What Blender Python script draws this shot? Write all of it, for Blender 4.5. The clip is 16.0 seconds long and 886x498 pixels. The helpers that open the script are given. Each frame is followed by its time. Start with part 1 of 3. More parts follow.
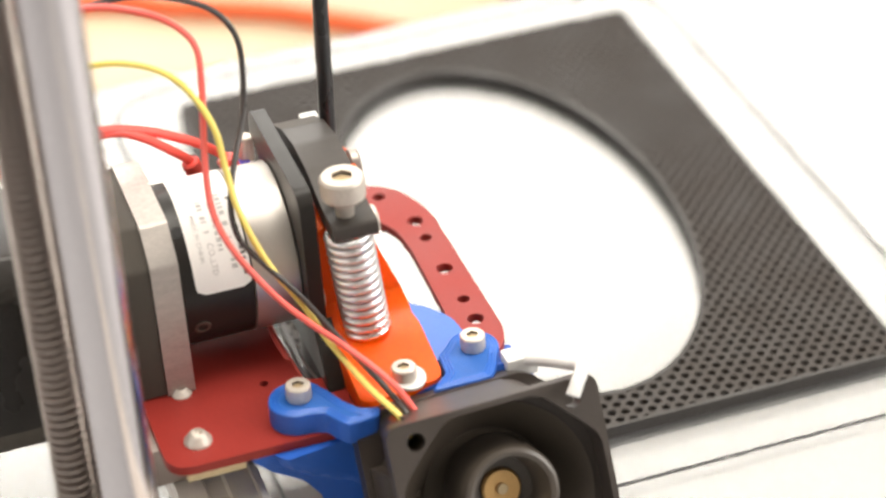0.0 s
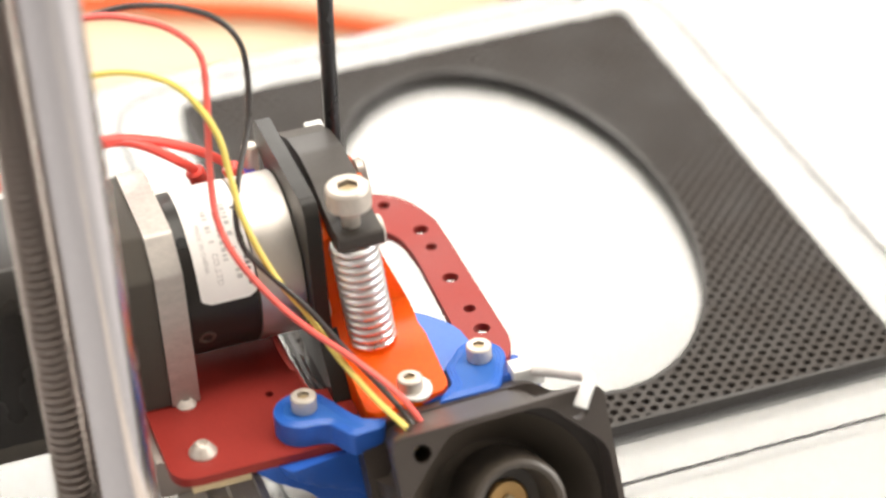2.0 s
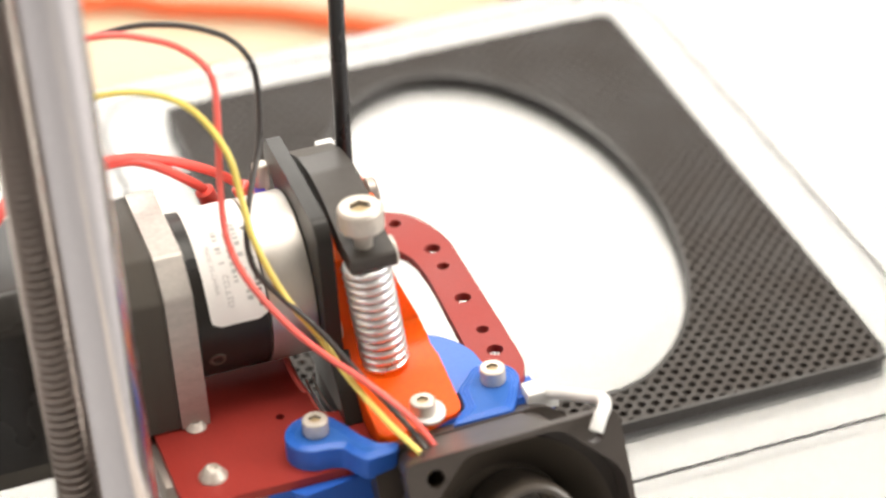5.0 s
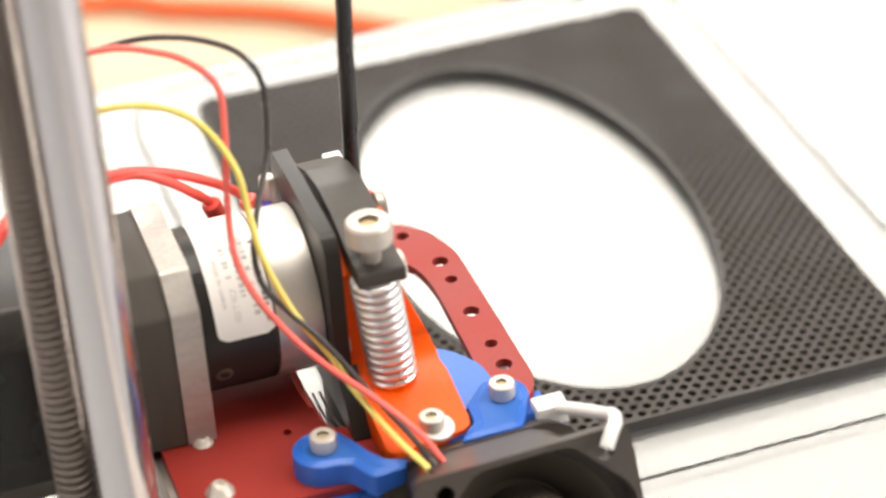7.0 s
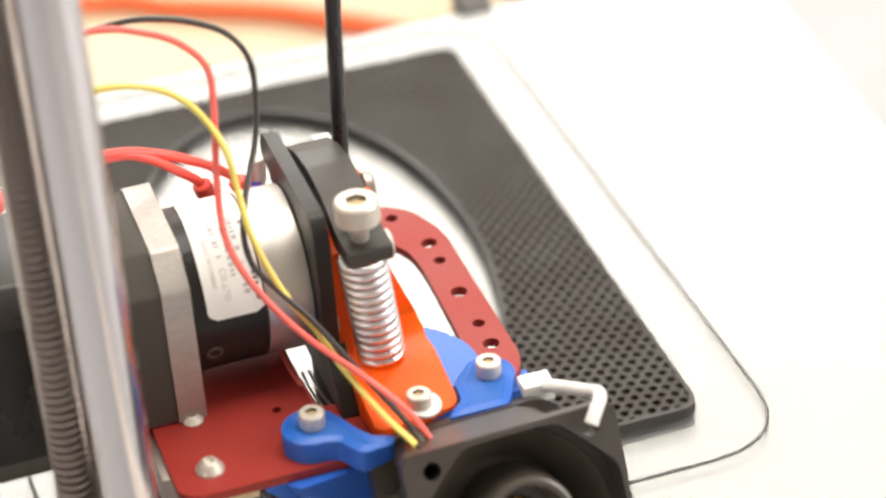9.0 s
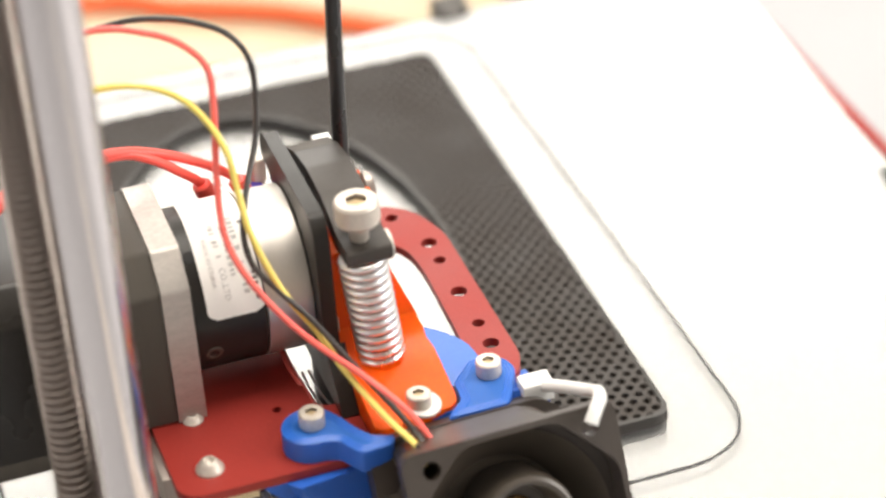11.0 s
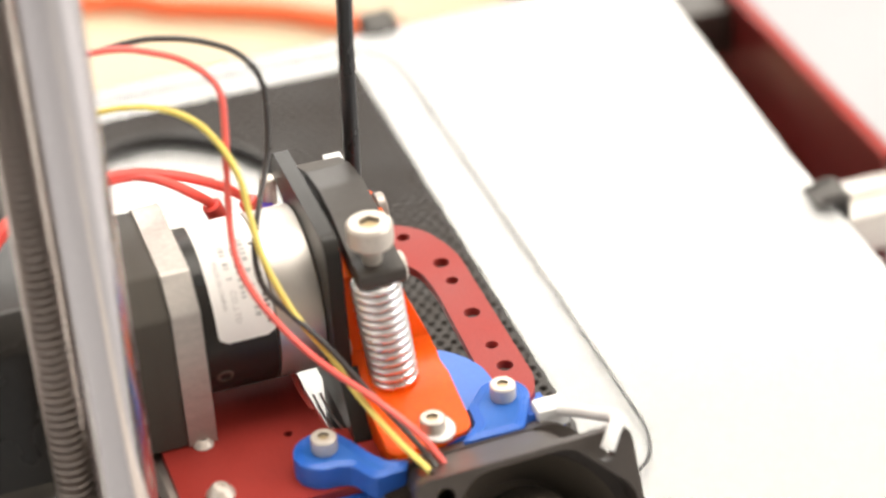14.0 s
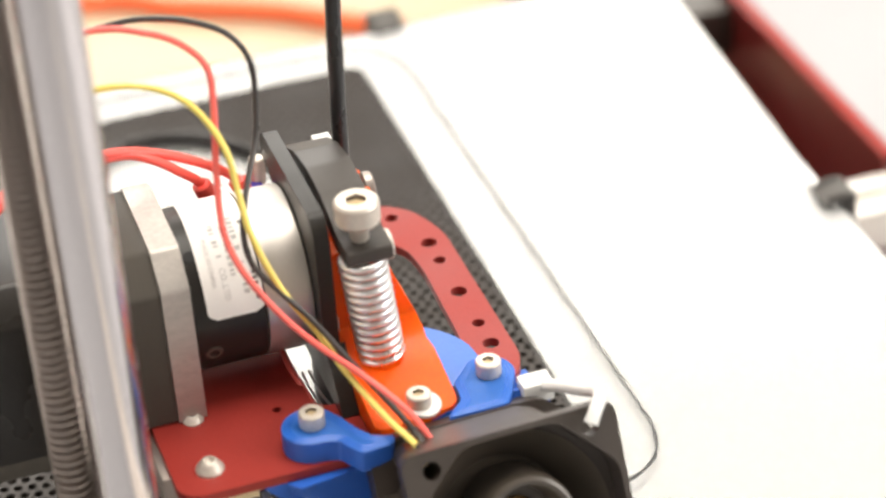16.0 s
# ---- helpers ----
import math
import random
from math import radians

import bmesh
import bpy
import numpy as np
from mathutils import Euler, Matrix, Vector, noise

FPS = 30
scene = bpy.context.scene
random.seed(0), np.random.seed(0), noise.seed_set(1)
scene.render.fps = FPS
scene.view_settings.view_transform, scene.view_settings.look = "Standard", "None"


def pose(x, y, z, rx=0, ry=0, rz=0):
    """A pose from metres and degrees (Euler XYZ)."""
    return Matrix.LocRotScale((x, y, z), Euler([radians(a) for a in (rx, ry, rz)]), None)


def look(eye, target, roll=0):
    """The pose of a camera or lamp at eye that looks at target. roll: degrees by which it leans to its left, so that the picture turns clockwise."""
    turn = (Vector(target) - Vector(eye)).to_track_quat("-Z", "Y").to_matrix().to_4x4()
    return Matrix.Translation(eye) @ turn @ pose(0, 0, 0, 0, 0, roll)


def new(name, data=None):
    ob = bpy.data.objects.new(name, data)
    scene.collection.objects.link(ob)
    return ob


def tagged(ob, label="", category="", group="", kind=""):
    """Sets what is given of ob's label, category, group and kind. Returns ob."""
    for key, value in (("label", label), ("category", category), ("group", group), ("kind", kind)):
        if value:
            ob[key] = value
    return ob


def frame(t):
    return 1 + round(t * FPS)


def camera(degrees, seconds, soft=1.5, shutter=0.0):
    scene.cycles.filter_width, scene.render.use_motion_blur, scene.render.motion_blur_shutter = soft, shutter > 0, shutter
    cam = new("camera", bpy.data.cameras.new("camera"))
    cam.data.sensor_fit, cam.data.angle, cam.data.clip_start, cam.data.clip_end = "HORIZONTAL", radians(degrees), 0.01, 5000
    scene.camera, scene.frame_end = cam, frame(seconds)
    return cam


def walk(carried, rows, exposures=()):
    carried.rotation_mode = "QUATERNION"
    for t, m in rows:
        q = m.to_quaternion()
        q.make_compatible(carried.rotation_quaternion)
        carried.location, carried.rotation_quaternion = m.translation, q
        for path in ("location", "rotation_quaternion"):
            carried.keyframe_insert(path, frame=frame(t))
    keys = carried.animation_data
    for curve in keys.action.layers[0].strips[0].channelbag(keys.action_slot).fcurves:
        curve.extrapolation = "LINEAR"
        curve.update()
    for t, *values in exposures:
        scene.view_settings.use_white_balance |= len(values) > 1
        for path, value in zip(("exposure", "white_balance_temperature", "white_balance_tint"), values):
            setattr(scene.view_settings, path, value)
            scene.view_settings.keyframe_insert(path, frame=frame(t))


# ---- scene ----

# Lengths below are in millimetres until a mesh is linked; MM turns them into metres.
MM = 0.001

# ---------------------------------------------------------------- camera
cam = camera(19.73, 16.0, soft=2.4, shutter=0.5)
EYE = Vector((-0.16618, -0.54387, 0.37871))
YAW, PITCH, ROLL = radians(-16.392), radians(-33.713), -4.138
AHEAD = Vector((-math.sin(YAW) * math.cos(PITCH), math.cos(YAW) * math.cos(PITCH), math.sin(PITCH)))
cam.data.dof.use_dof = True
cam.data.dof.focus_distance = 0.566
cam.data.dof.aperture_fstop = 9.6
STAND = look(EYE, EYE + AHEAD, ROLL)
walk(cam, [(0.0, STAND), (16.0, STAND)])

# ---------------------------------------------------------------- light
scene.view_settings.exposure = -0.5
world = bpy.data.worlds.new("daylight")
world.use_nodes = True
scene.world = world
wn = world.node_tree.nodes
sky = wn.new("ShaderNodeTexSky")
sky.sky_type, sky.sun_disc = "NISHITA", False
sky.sun_elevation, sky.sun_rotation = radians(40), radians(20)
wn["Background"].inputs["Strength"].default_value = 0.12
world.node_tree.links.new(sky.outputs[0], wn["Background"].inputs["Color"])


def area_light(name, at, target, sx, sy, watts, colour):
    data = bpy.data.lights.new(name, "AREA")
    data.shape, data.size, data.size_y = "RECTANGLE", sx, sy
    data.energy, data.color = watts, colour
    ob = new(name, data)
    ob.matrix_world = look(at, target)
    return ob


WINDOW_LIGHT = area_light("window_light", (0.3, 1.93, 1.05), (0.1, 0.0, 0.1), 2.2, 1.3, 58, (1.0, 0.945, 0.855))
SIDE_LIGHT = area_light("side_window_light", (1.93, -1.1, 0.85), (0.0, -0.15, 0.1), 1.5, 1.2, 66, (1.0, 0.955, 0.90))
WEST_LIGHT = area_light("west_window_light", (-1.93, -0.95, 0.85), (0.0, -0.15, 0.1), 1.3, 1.2, 13, (1.0, 0.95, 0.90))
# Soft overhead light, added to balance the windows.
OVERHEAD_FILL = area_light("overhead_fill_light", (0.1, 0.1, 1.69), (0.1, 0.1, 0.0), 1.2, 0.9, 48, (1.0, 0.94, 0.845))

# ---------------------------------------------------------------- materials


def material(name, colour, rough=0.5, metal=0.0, spread=0.12, scale=400.0, bump=0.1, fine=2500.0, coat=0.0, rough_spread=0.12, stretch=(1, 1, 1), spec=0.5):
    """Principled surface with broad and fine variation of colour, gloss and relief."""
    m = bpy.data.materials.new(name)
    m.use_nodes = True
    n, l = m.node_tree.nodes, m.node_tree.links
    bsdf = n["Principled BSDF"]
    co = n.new("ShaderNodeTexCoord")
    mp = n.new("ShaderNodeMapping")
    mp.inputs["Scale"].default_value = stretch
    l.new(co.outputs["Object"], mp.inputs["Vector"])
    broad, grain = n.new("ShaderNodeTexNoise"), n.new("ShaderNodeTexNoise")
    broad.inputs["Scale"].default_value, broad.inputs["Detail"].default_value = scale * 0.12, 4
    grain.inputs["Scale"].default_value, grain.inputs["Detail"].default_value = fine, 3
    for t in (broad, grain):
        l.new(mp.outputs[0], t.inputs["Vector"])
    both = n.new("ShaderNodeMath")
    both.operation = "ADD"
    l.new(broad.outputs["Fac"], both.inputs[0])
    l.new(grain.outputs["Fac"], both.inputs[1])
    ramp = n.new("ShaderNodeMapRange")
    ramp.inputs["From Min"].default_value, ramp.inputs["From Max"].default_value = 0.6, 1.4
    ramp.inputs["To Min"].default_value, ramp.inputs["To Max"].default_value = 1 - spread, 1 + spread
    l.new(both.outputs[0], ramp.inputs["Value"])
    mul = n.new("ShaderNodeVectorMath")
    mul.operation = "SCALE"
    mul.inputs[0].default_value = colour
    l.new(ramp.outputs[0], mul.inputs["Scale"])
    l.new(mul.outputs[0], bsdf.inputs["Base Color"])
    rr = n.new("ShaderNodeMapRange")
    rr.inputs["From Min"].default_value, rr.inputs["From Max"].default_value = 0.3, 0.7
    rr.inputs["To Min"].default_value, rr.inputs["To Max"].default_value = max(0.02, rough - rough_spread), min(1, rough + rough_spread)
    l.new(broad.outputs["Fac"], rr.inputs["Value"])
    l.new(rr.outputs[0], bsdf.inputs["Roughness"])
    bsdf.inputs["Metallic"].default_value = metal
    bsdf.inputs["Coat Weight"].default_value = coat
    bsdf.inputs["Specular IOR Level"].default_value = spec
    if bump:
        b = n.new("ShaderNodeBump")
        b.inputs["Strength"].default_value, b.inputs["Distance"].default_value = bump, 0.0002
        l.new(grain.outputs["Fac"], b.inputs["Height"])
        l.new(b.outputs[0], bsdf.inputs["Normal"])
    return m


def layered(name, colour, rough, pitch, axis=2, depth=0.35, spread=0.1):
    """Printed plastic: fine parallel beads with uneven gloss."""
    m = material(name, colour, rough, 0, spread, 300, 0, 1200)
    n, l = m.node_tree.nodes, m.node_tree.links
    co = n.new("ShaderNodeTexCoord")
    mp = n.new("ShaderNodeMapping")
    l.new(co.outputs["Object"], mp.inputs["Vector"])
    w = n.new("ShaderNodeTexWave")
    if axis == "diagonal":
        mp.inputs["Rotation"].default_value = (0, 0, radians(38))
    w.bands_direction = "X" if axis in (0, "diagonal") else "Z"
    w.inputs["Scale"].default_value = 2 * math.pi / (pitch * MM) / 20
    w.inputs["Distortion"].default_value = 1.6 if axis == "diagonal" else 1.2
    w.inputs["Detail"].default_value = 2
    l.new(mp.outputs[0], w.inputs["Vector"])
    b = n.new("ShaderNodeBump")
    b.inputs["Strength"].default_value, b.inputs["Distance"].default_value = depth, 0.0007 if axis == "diagonal" else 0.0003
    l.new(w.outputs["Fac"], b.inputs["Height"])
    l.new(b.outputs[0], n["Principled BSDF"].inputs["Normal"])
    return m


RED = material("red_anodised_aluminium", (0.315, 0.032, 0.024), 0.44, 0.0, 0.14, 300, 0.08, spec=0.25)
# Darkened copy of the red: shade inside the base is put in the colour.
RED_SHADED = material("red_frame_shaded", (0.15, 0.018, 0.016), 0.4, 0.1, 0.12, 100, 0.08)
BLUE = layered("blue_printed_plastic", (0.020, 0.120, 0.54), 0.42, 0.3)
BLUE_DISC = layered("blue_smooth_print", (0.022, 0.135, 0.56), 0.34, 0.3, depth=0.05)
# Real rough top fill; the paler blue also carries light from above.
BLUE_LIT_TOP = layered("blue_lit_top", (0.038, 0.180, 0.64), 0.42, 0.6, "diagonal", 0.7)
ORANGE = layered("orange_printed_plastic", (1.0, 0.112, 0.003), 0.34, 0.25, depth=0.05, spread=0.16)
STEEL = material("bright_screw_steel", (0.64, 0.58, 0.51), 0.46, 0.6, 0.18, 900, 0.2)
SOCKET = material("bronzed_steel", (0.66, 0.52, 0.32), 0.5, 0.6, 0.2, 500, 0.15)
SPRING = material("spring_wire", (0.95, 0.94, 0.93), 0.34, 1.0, 0.05, 500, 0.02)
ALU = material("brushed_aluminium", (0.44, 0.405, 0.37), 0.46, 0.6, 0.2, 900, 0.12, 900, stretch=(1, 1, 6))
GEAR_ALU = material("turned_aluminium", (0.64, 0.60, 0.555), 0.42, 0.8, 0.08, 250, 0.08, 900, stretch=(8, 1, 1))
ROD = material("ground_rod_steel", (0.74, 0.69, 0.69), 0.24, 1.0, 0.05, 250, 0.03, 900)
SCREW_ROD = material("lead_screw_steel", (0.40, 0.345, 0.31), 0.42, 0.85, 0.15, 250, 0.1)
RAIL = material("rail_steel", (0.80, 0.76, 0.70), 0.4, 0.25, 0.08, 250, 0.08, 900, stretch=(6, 1, 1))
BLACK_ANO = material("black_anodised", (0.046, 0.038, 0.032), 0.45, 0.0, 0.25, 300, 0.15, spec=0.5)
BLACK_PLATE = material("black_plate_coating", (0.020, 0.0175, 0.015), 0.36, 0.0, 0.3, 300, 0.15, spec=0.35)
BLACK_PLASTIC = material("black_fan_plastic", (0.048, 0.037, 0.030), 0.40, 0.0, 0.25, 250, 0.12, spec=0.75)
FAN_HUB = material("dark_hub_plastic", (0.078, 0.063, 0.049), 0.34, 0.0, 0.2, 250, 0.1, spec=0.7)
LAMINATE = material("motor_lamination", (0.064, 0.055, 0.044), 0.6, 0.0, 0.2, 300, 0.25, 2600, stretch=(12, 1, 1), spec=0.3)
BRASS = material("brass_bushing", (0.72, 0.46, 0.20), 0.3, 1.0, 0.12, 300, 0.05)
DARK_INK = material("dark_label_ink", (0.16, 0.15, 0.14), 0.7, 0, 0.3, 900, 0)
LABEL = material("paper_label", (0.87, 0.845, 0.81), 0.55, 0, 0.04, 200, 0.05)
INK = material("label_ink", (0.52, 0.50, 0.48), 0.7, 0, 0.35, 900, 0)
WIRE_RED = material("red_wire_sheath", (0.92, 0.155, 0.125), 0.36, 0, 0.08, 300, 0.03)
WIRE_YELLOW = material("yellow_wire_sheath", (0.90, 0.72, 0.17), 0.36, 0, 0.08, 300, 0.03)
WIRE_BLACK = material("black_wire_sheath", (0.055, 0.050, 0.048), 0.28, 0, 0.15, 300, 0.03)
WIRE_GREY = material("grey_wire_sheath", (0.42, 0.40, 0.38), 0.45, 0, 0.1, 300, 0.03)
SLEEVE = material("red_shrink_sleeve", (0.93, 0.10, 0.075), 0.36, 0, 0.08, 300, 0.05)
PURPLE = material("violet_plug_plastic", (0.10, 0.06, 0.45), 0.4, 0, 0.08, 300, 0.05)
WHITE_PLASTIC = material("white_nylon", (0.80, 0.79, 0.76), 0.4, 0, 0.04, 300, 0.05)
FILAMENT = material("black_guide_tube", (0.018, 0.017, 0.017), 0.25, 0, 0.15, 300, 0.03)
PRINT = layered("black_printed_plastic", (0.040, 0.035, 0.031), 0.5, 0.3, depth=0.3, spread=0.15)
PRINT_TOP = material("black_printed_bead", (0.053, 0.044, 0.038), 0.55, 0, 0.2, 500, 0.3, 1800, spec=0.3)
SKIRT = material("black_skirt_bead", (0.05, 0.05, 0.048), 0.5, 0, 0.2, 500, 0.1)
SHEET = material("pale_bed_sheet", (0.192, 0.189, 0.185), 0.5, 0, 0.03, 60, 0.04)
BED_METAL = material("bed_plate_aluminium", (0.66, 0.65, 0.63), 0.42, 0.6, 0.06, 100, 0.1)
CLIP = material("grey_clip_steel", (0.115, 0.108, 0.10), 0.6, 0.3, 0.2, 300, 0.1)
WOOD = material("pale_table_wood", (0.66, 0.53, 0.35), 0.5, 0, 0.07, 30, 0.08, 160, stretch=(1, 8, 1))
WHITE_TOP = material("pale_grey_board", (0.385, 0.395, 0.41), 0.5, 0, 0.03, 20, 0.05, 300)
ORANGE_CABLE = material("orange_cable_sheath", (0.95, 0.17, 0.05), 0.45, 0, 0.06, 100, 0.05)
# Tones of the unseen walls, chosen for fill light and rod reflections.
DARK_WALL = material("mid_grey_wall_paint", (0.28, 0.265, 0.25), 0.7, 0, 0.06, 20, 0.15, 80)
LIGHT_WALL = material("white_wall_paint", (0.74, 0.74, 0.76), 0.7, 0, 0.03, 20, 0.15, 80)
PLASTER = material("grey_wall_paint", (0.42, 0.41, 0.40), 0.8, 0, 0.03, 20, 0.15, 80)
FLOOR = material("grey_floor", (0.35, 0.33, 0.31), 0.6, 0, 0.1, 10, 0.1, 60)
FRAME_PAINT = material("window_paint", (0.8, 0.8, 0.79), 0.4, 0, 0.03, 20, 0.05)


def glass_material():
    m = bpy.data.materials.new("clear_bed_glass")
    m.use_nodes = True
    b = m.node_tree.nodes["Principled BSDF"]
    b.inputs["Base Color"].default_value = (0.99, 0.995, 0.99, 1)
    b.inputs["Transmission Weight"].default_value = 1.0
    b.inputs["Roughness"].default_value = 0.03
    b.inputs["IOR"].default_value = 1.45
    return m


GLASS = glass_material()
ORANGE.node_tree.nodes["Principled BSDF"].inputs["Specular IOR Level"].default_value = 0.28
ORANGE.node_tree.nodes["Principled BSDF"].inputs["Subsurface Weight"].default_value = 0.3
ORANGE.node_tree.nodes["Principled BSDF"].inputs["Subsurface Radius"].default_value = (0.006, 0.0016, 0.0004)
ORANGE.node_tree.nodes["Principled BSDF"].inputs["Subsurface Scale"].default_value = 0.6
FOAM = material("yellowed_foam_tape", (0.62, 0.50, 0.30), 0.8, 0, 0.2, 300, 0.3, 1500)

# ---------------------------------------------------------------- mesh helpers (millimetres)


def box(bm, x0, x1, y0, y1, z0, z1, bevel=0.0, seg=2):
    vs = [bm.verts.new((x, y, z)) for x in (x0, x1) for y in (y0, y1) for z in (z0, z1)]
    fs = [bm.faces.new([vs[i] for i in f]) for f in ((0, 1, 3, 2), (4, 6, 7, 5), (0, 4, 5, 1), (2, 3, 7, 6), (0, 2, 6, 4), (1, 5, 7, 3))]
    if bevel:
        edges = list({e for f in fs for e in f.edges})
        bmesh.ops.bevel(bm, geom=edges, offset=bevel, segments=seg, profile=0.6, affect="EDGES")
    return vs


def frame_of(d):
    d = Vector(d).normalized()
    a = Vector((0, 0, 1)) if abs(d.z) < 0.9 else Vector((1, 0, 0))
    u = d.cross(a).normalized()
    return d, u, d.cross(u).normalized()


def lathe(bm, origin, axis, profile, seg=32, cap=True):
    """Turn (distance along the axis, radius) pairs round the axis."""
    d, u, v = frame_of(axis)
    o = Vector(origin)
    rings = []
    for s, r in profile:
        rings.append([bm.verts.new(o + d * s + (u * math.cos(a) + v * math.sin(a)) * r) for a in (2 * math.pi * k / seg for k in range(seg))])
    for a, b in zip(rings, rings[1:]):
        for k in range(seg):
            bm.faces.new((a[k], a[(k + 1) % seg], b[(k + 1) % seg], b[k]))
    if cap:
        bm.faces.new(rings[0][::-1])
        bm.faces.new(rings[-1])


def cyl(bm, a, b, r, seg=32, edge=0.0):
    a, b = Vector(a), Vector(b)
    n = (b - a).length
    prof = [(0, r), (n, r)] if not edge else [(0, r - edge), (edge, r), (n - edge, r), (n, r - edge)]
    lathe(bm, a, b - a, prof, seg)


def slab(bm, loops, lo, hi, axis="z"):
    """A plate with an outline and holes (2D loops), from lo to hi along the axis."""
    def at(p, h):
        if axis == "z":
            return (p[0], p[1], h)
        if axis == "x":
            return (h, p[0], p[1])
        return (p[0], h, p[1])
    levels = []
    for h in (lo, hi):
        edges, rows = [], []
        for loop in loops:
            vs = [bm.verts.new(at(p, h)) for p in loop]
            rows.append(vs)
            edges += [bm.edges.new((vs[k], vs[(k + 1) % len(vs)])) for k in range(len(vs))]
        bmesh.ops.triangle_fill(bm, edges=edges, use_beauty=True)
        levels.append(rows)
    for low, high in zip(*levels):
        for k in range(len(low)):
            j = (k + 1) % len(low)
            bm.faces.new((low[k], low[j], high[j], high[k]))
    bmesh.ops.recalc_face_normals(bm, faces=bm.faces)


def ring2(cx, cy, r, seg=16, ry=None):
    return [(cx + r * math.cos(2 * math.pi * k / seg), cy + (ry or r) * math.sin(2 * math.pi * k / seg)) for k in range(seg)]


def rounded(points, r, seg=5):
    """Round the corners of a 2D outline."""
    out = []
    n = len(points)
    for k in range(n):
        p, a, b = Vector(points[k]), Vector(points[k - 1]), Vector(points[(k + 1) % n])
        rr = min(r, (a - p).length * 0.45, (b - p).length * 0.45)
        s, e = p + (a - p).normalized() * rr, p + (b - p).normalized() * rr
        for i in range(seg + 1):
            t = i / seg
            q = s * (1 - t) ** 2 + p * 2 * t * (1 - t) + e * t ** 2
            out.append((q.x, q.y))
    return out


def rect(x0, x1, y0, y1, r=0.0, seg=5):
    p = [(x0, y0), (x1, y0), (x1, y1), (x0, y1)]
    return rounded(p, r, seg) if r else p


def smooth_path(points, steps=6):
    pts = [Vector(p) for p in points]
    out = []
    for k in range(len(pts) - 1):
        a, b, c, d = pts[max(k - 1, 0)], pts[k], pts[k + 1], pts[min(k + 2, len(pts) - 1)]
        for i in range(steps):
            t = i / steps
            out.append(0.5 * ((2 * b) + (c - a) * t + (2 * a - 5 * b + 4 * c - d) * t * t + (3 * b - a - 3 * c + d) * t ** 3))
    return out + [pts[-1]]


def sweep(bm, pts, r, seg=10):
    """A round bar along a path."""
    d, u, v = frame_of(pts[1] - pts[0])
    rings = []
    for k, p in enumerate(pts):
        t = (pts[min(k + 1, len(pts) - 1)] - pts[max(k - 1, 0)]).normalized()
        u = (u - t * u.dot(t)).normalized()
        v = t.cross(u)
        rings.append([bm.verts.new(p + (u * math.cos(2 * math.pi * i / seg) + v * math.sin(2 * math.pi * i / seg)) * r) for i in range(seg)])
    for a, b in zip(rings, rings[1:]):
        for i in range(seg):
            bm.faces.new((a[i], a[(i + 1) % seg], b[(i + 1) % seg], b[i]))
    bm.faces.new(rings[0][::-1])
    bm.faces.new(rings[-1])


def mesh_of(name, bm, mat, angle=35):
    bmesh.ops.recalc_face_normals(bm, faces=bm.faces)
    bmesh.ops.scale(bm, vec=(MM, MM, MM), verts=bm.verts)
    me = bpy.data.meshes.new(name)
    bm.to_mesh(me)
    bm.free()
    me.materials.append(mat)
    for p in me.polygons:
        p.use_smooth = True
    me.set_sharp_from_angle(angle=radians(angle))
    return me


def part(name, bm, mat, parent=None, label="", angle=35):
    ob = new(name, mesh_of(name, bm, mat, angle))
    if parent is not None:
        ob.parent = parent
    if label:
        ob["label"] = label
    return ob


def thing(name, label, category, group="", kind=""):
    return tagged(new(name), label, category, group, kind)


def solid(name, bm, mat, label, category, group="", kind="", angle=35):
    return tagged(part(name, bm, mat, None, "", angle), label, category, group, kind)


def wire(name, points, r, mat, parent, label=""):
    bm = bmesh.new()
    sweep(bm, smooth_path(points), r, 10)
    return part(name, bm, mat, parent, label, 60)


def cap_screw(parent, x, y, z, r, h, shaft=0.0, label=""):
    """Socket head screw standing on z; the hex recess is open."""
    bm = bmesh.new()
    hexagon = [(x + r * 0.5 * math.cos(math.pi / 3 * k + 0.3), y + r * 0.5 * math.sin(math.pi / 3 * k + 0.3)) for k in range(6)]
    e = r * 0.1
    slab(bm, [ring2(x, y, r - e, 28), hexagon], z + h - e, z + h)
    lathe(bm, (x, y, z), (0, 0, 1), [(0, r - e * 0.6), (e, r), (h - e * 1.2, r), (h, r - e)], 28, cap=False)
    bm2 = part("screw_head", bm, STEEL, parent, label, 30)
    bm = bmesh.new()
    slab(bm, [hexagon], z + h - e * 2.6, z + h - e * 2.4)
    part("socket", bm, SOCKET, bm2)
    if shaft:
        bm = bmesh.new()
        lathe(bm, (x, y, z - shaft), (0, 0, 1), [(0, r * 0.5), (shaft, r * 0.5)], 20)
        part("shank", bm, STEEL, bm2)
    return bm2


def dome_screw(parent, x, y, z, r, h):
    bm = bmesh.new()
    lathe(bm, (x, y, z), (0, 0, 1), [(0, r), (h * 0.2, r), (h * 0.34, r * 0.86), (h * 0.62, r * 0.74), (h * 0.9, r * 0.56), (h, r * 0.4), (h * 0.72, r * 0.34), (h * 0.55, r * 0.05)], 28)
    return part("screw_head", bm, STEEL, parent, "bright dome-headed screw", 50)


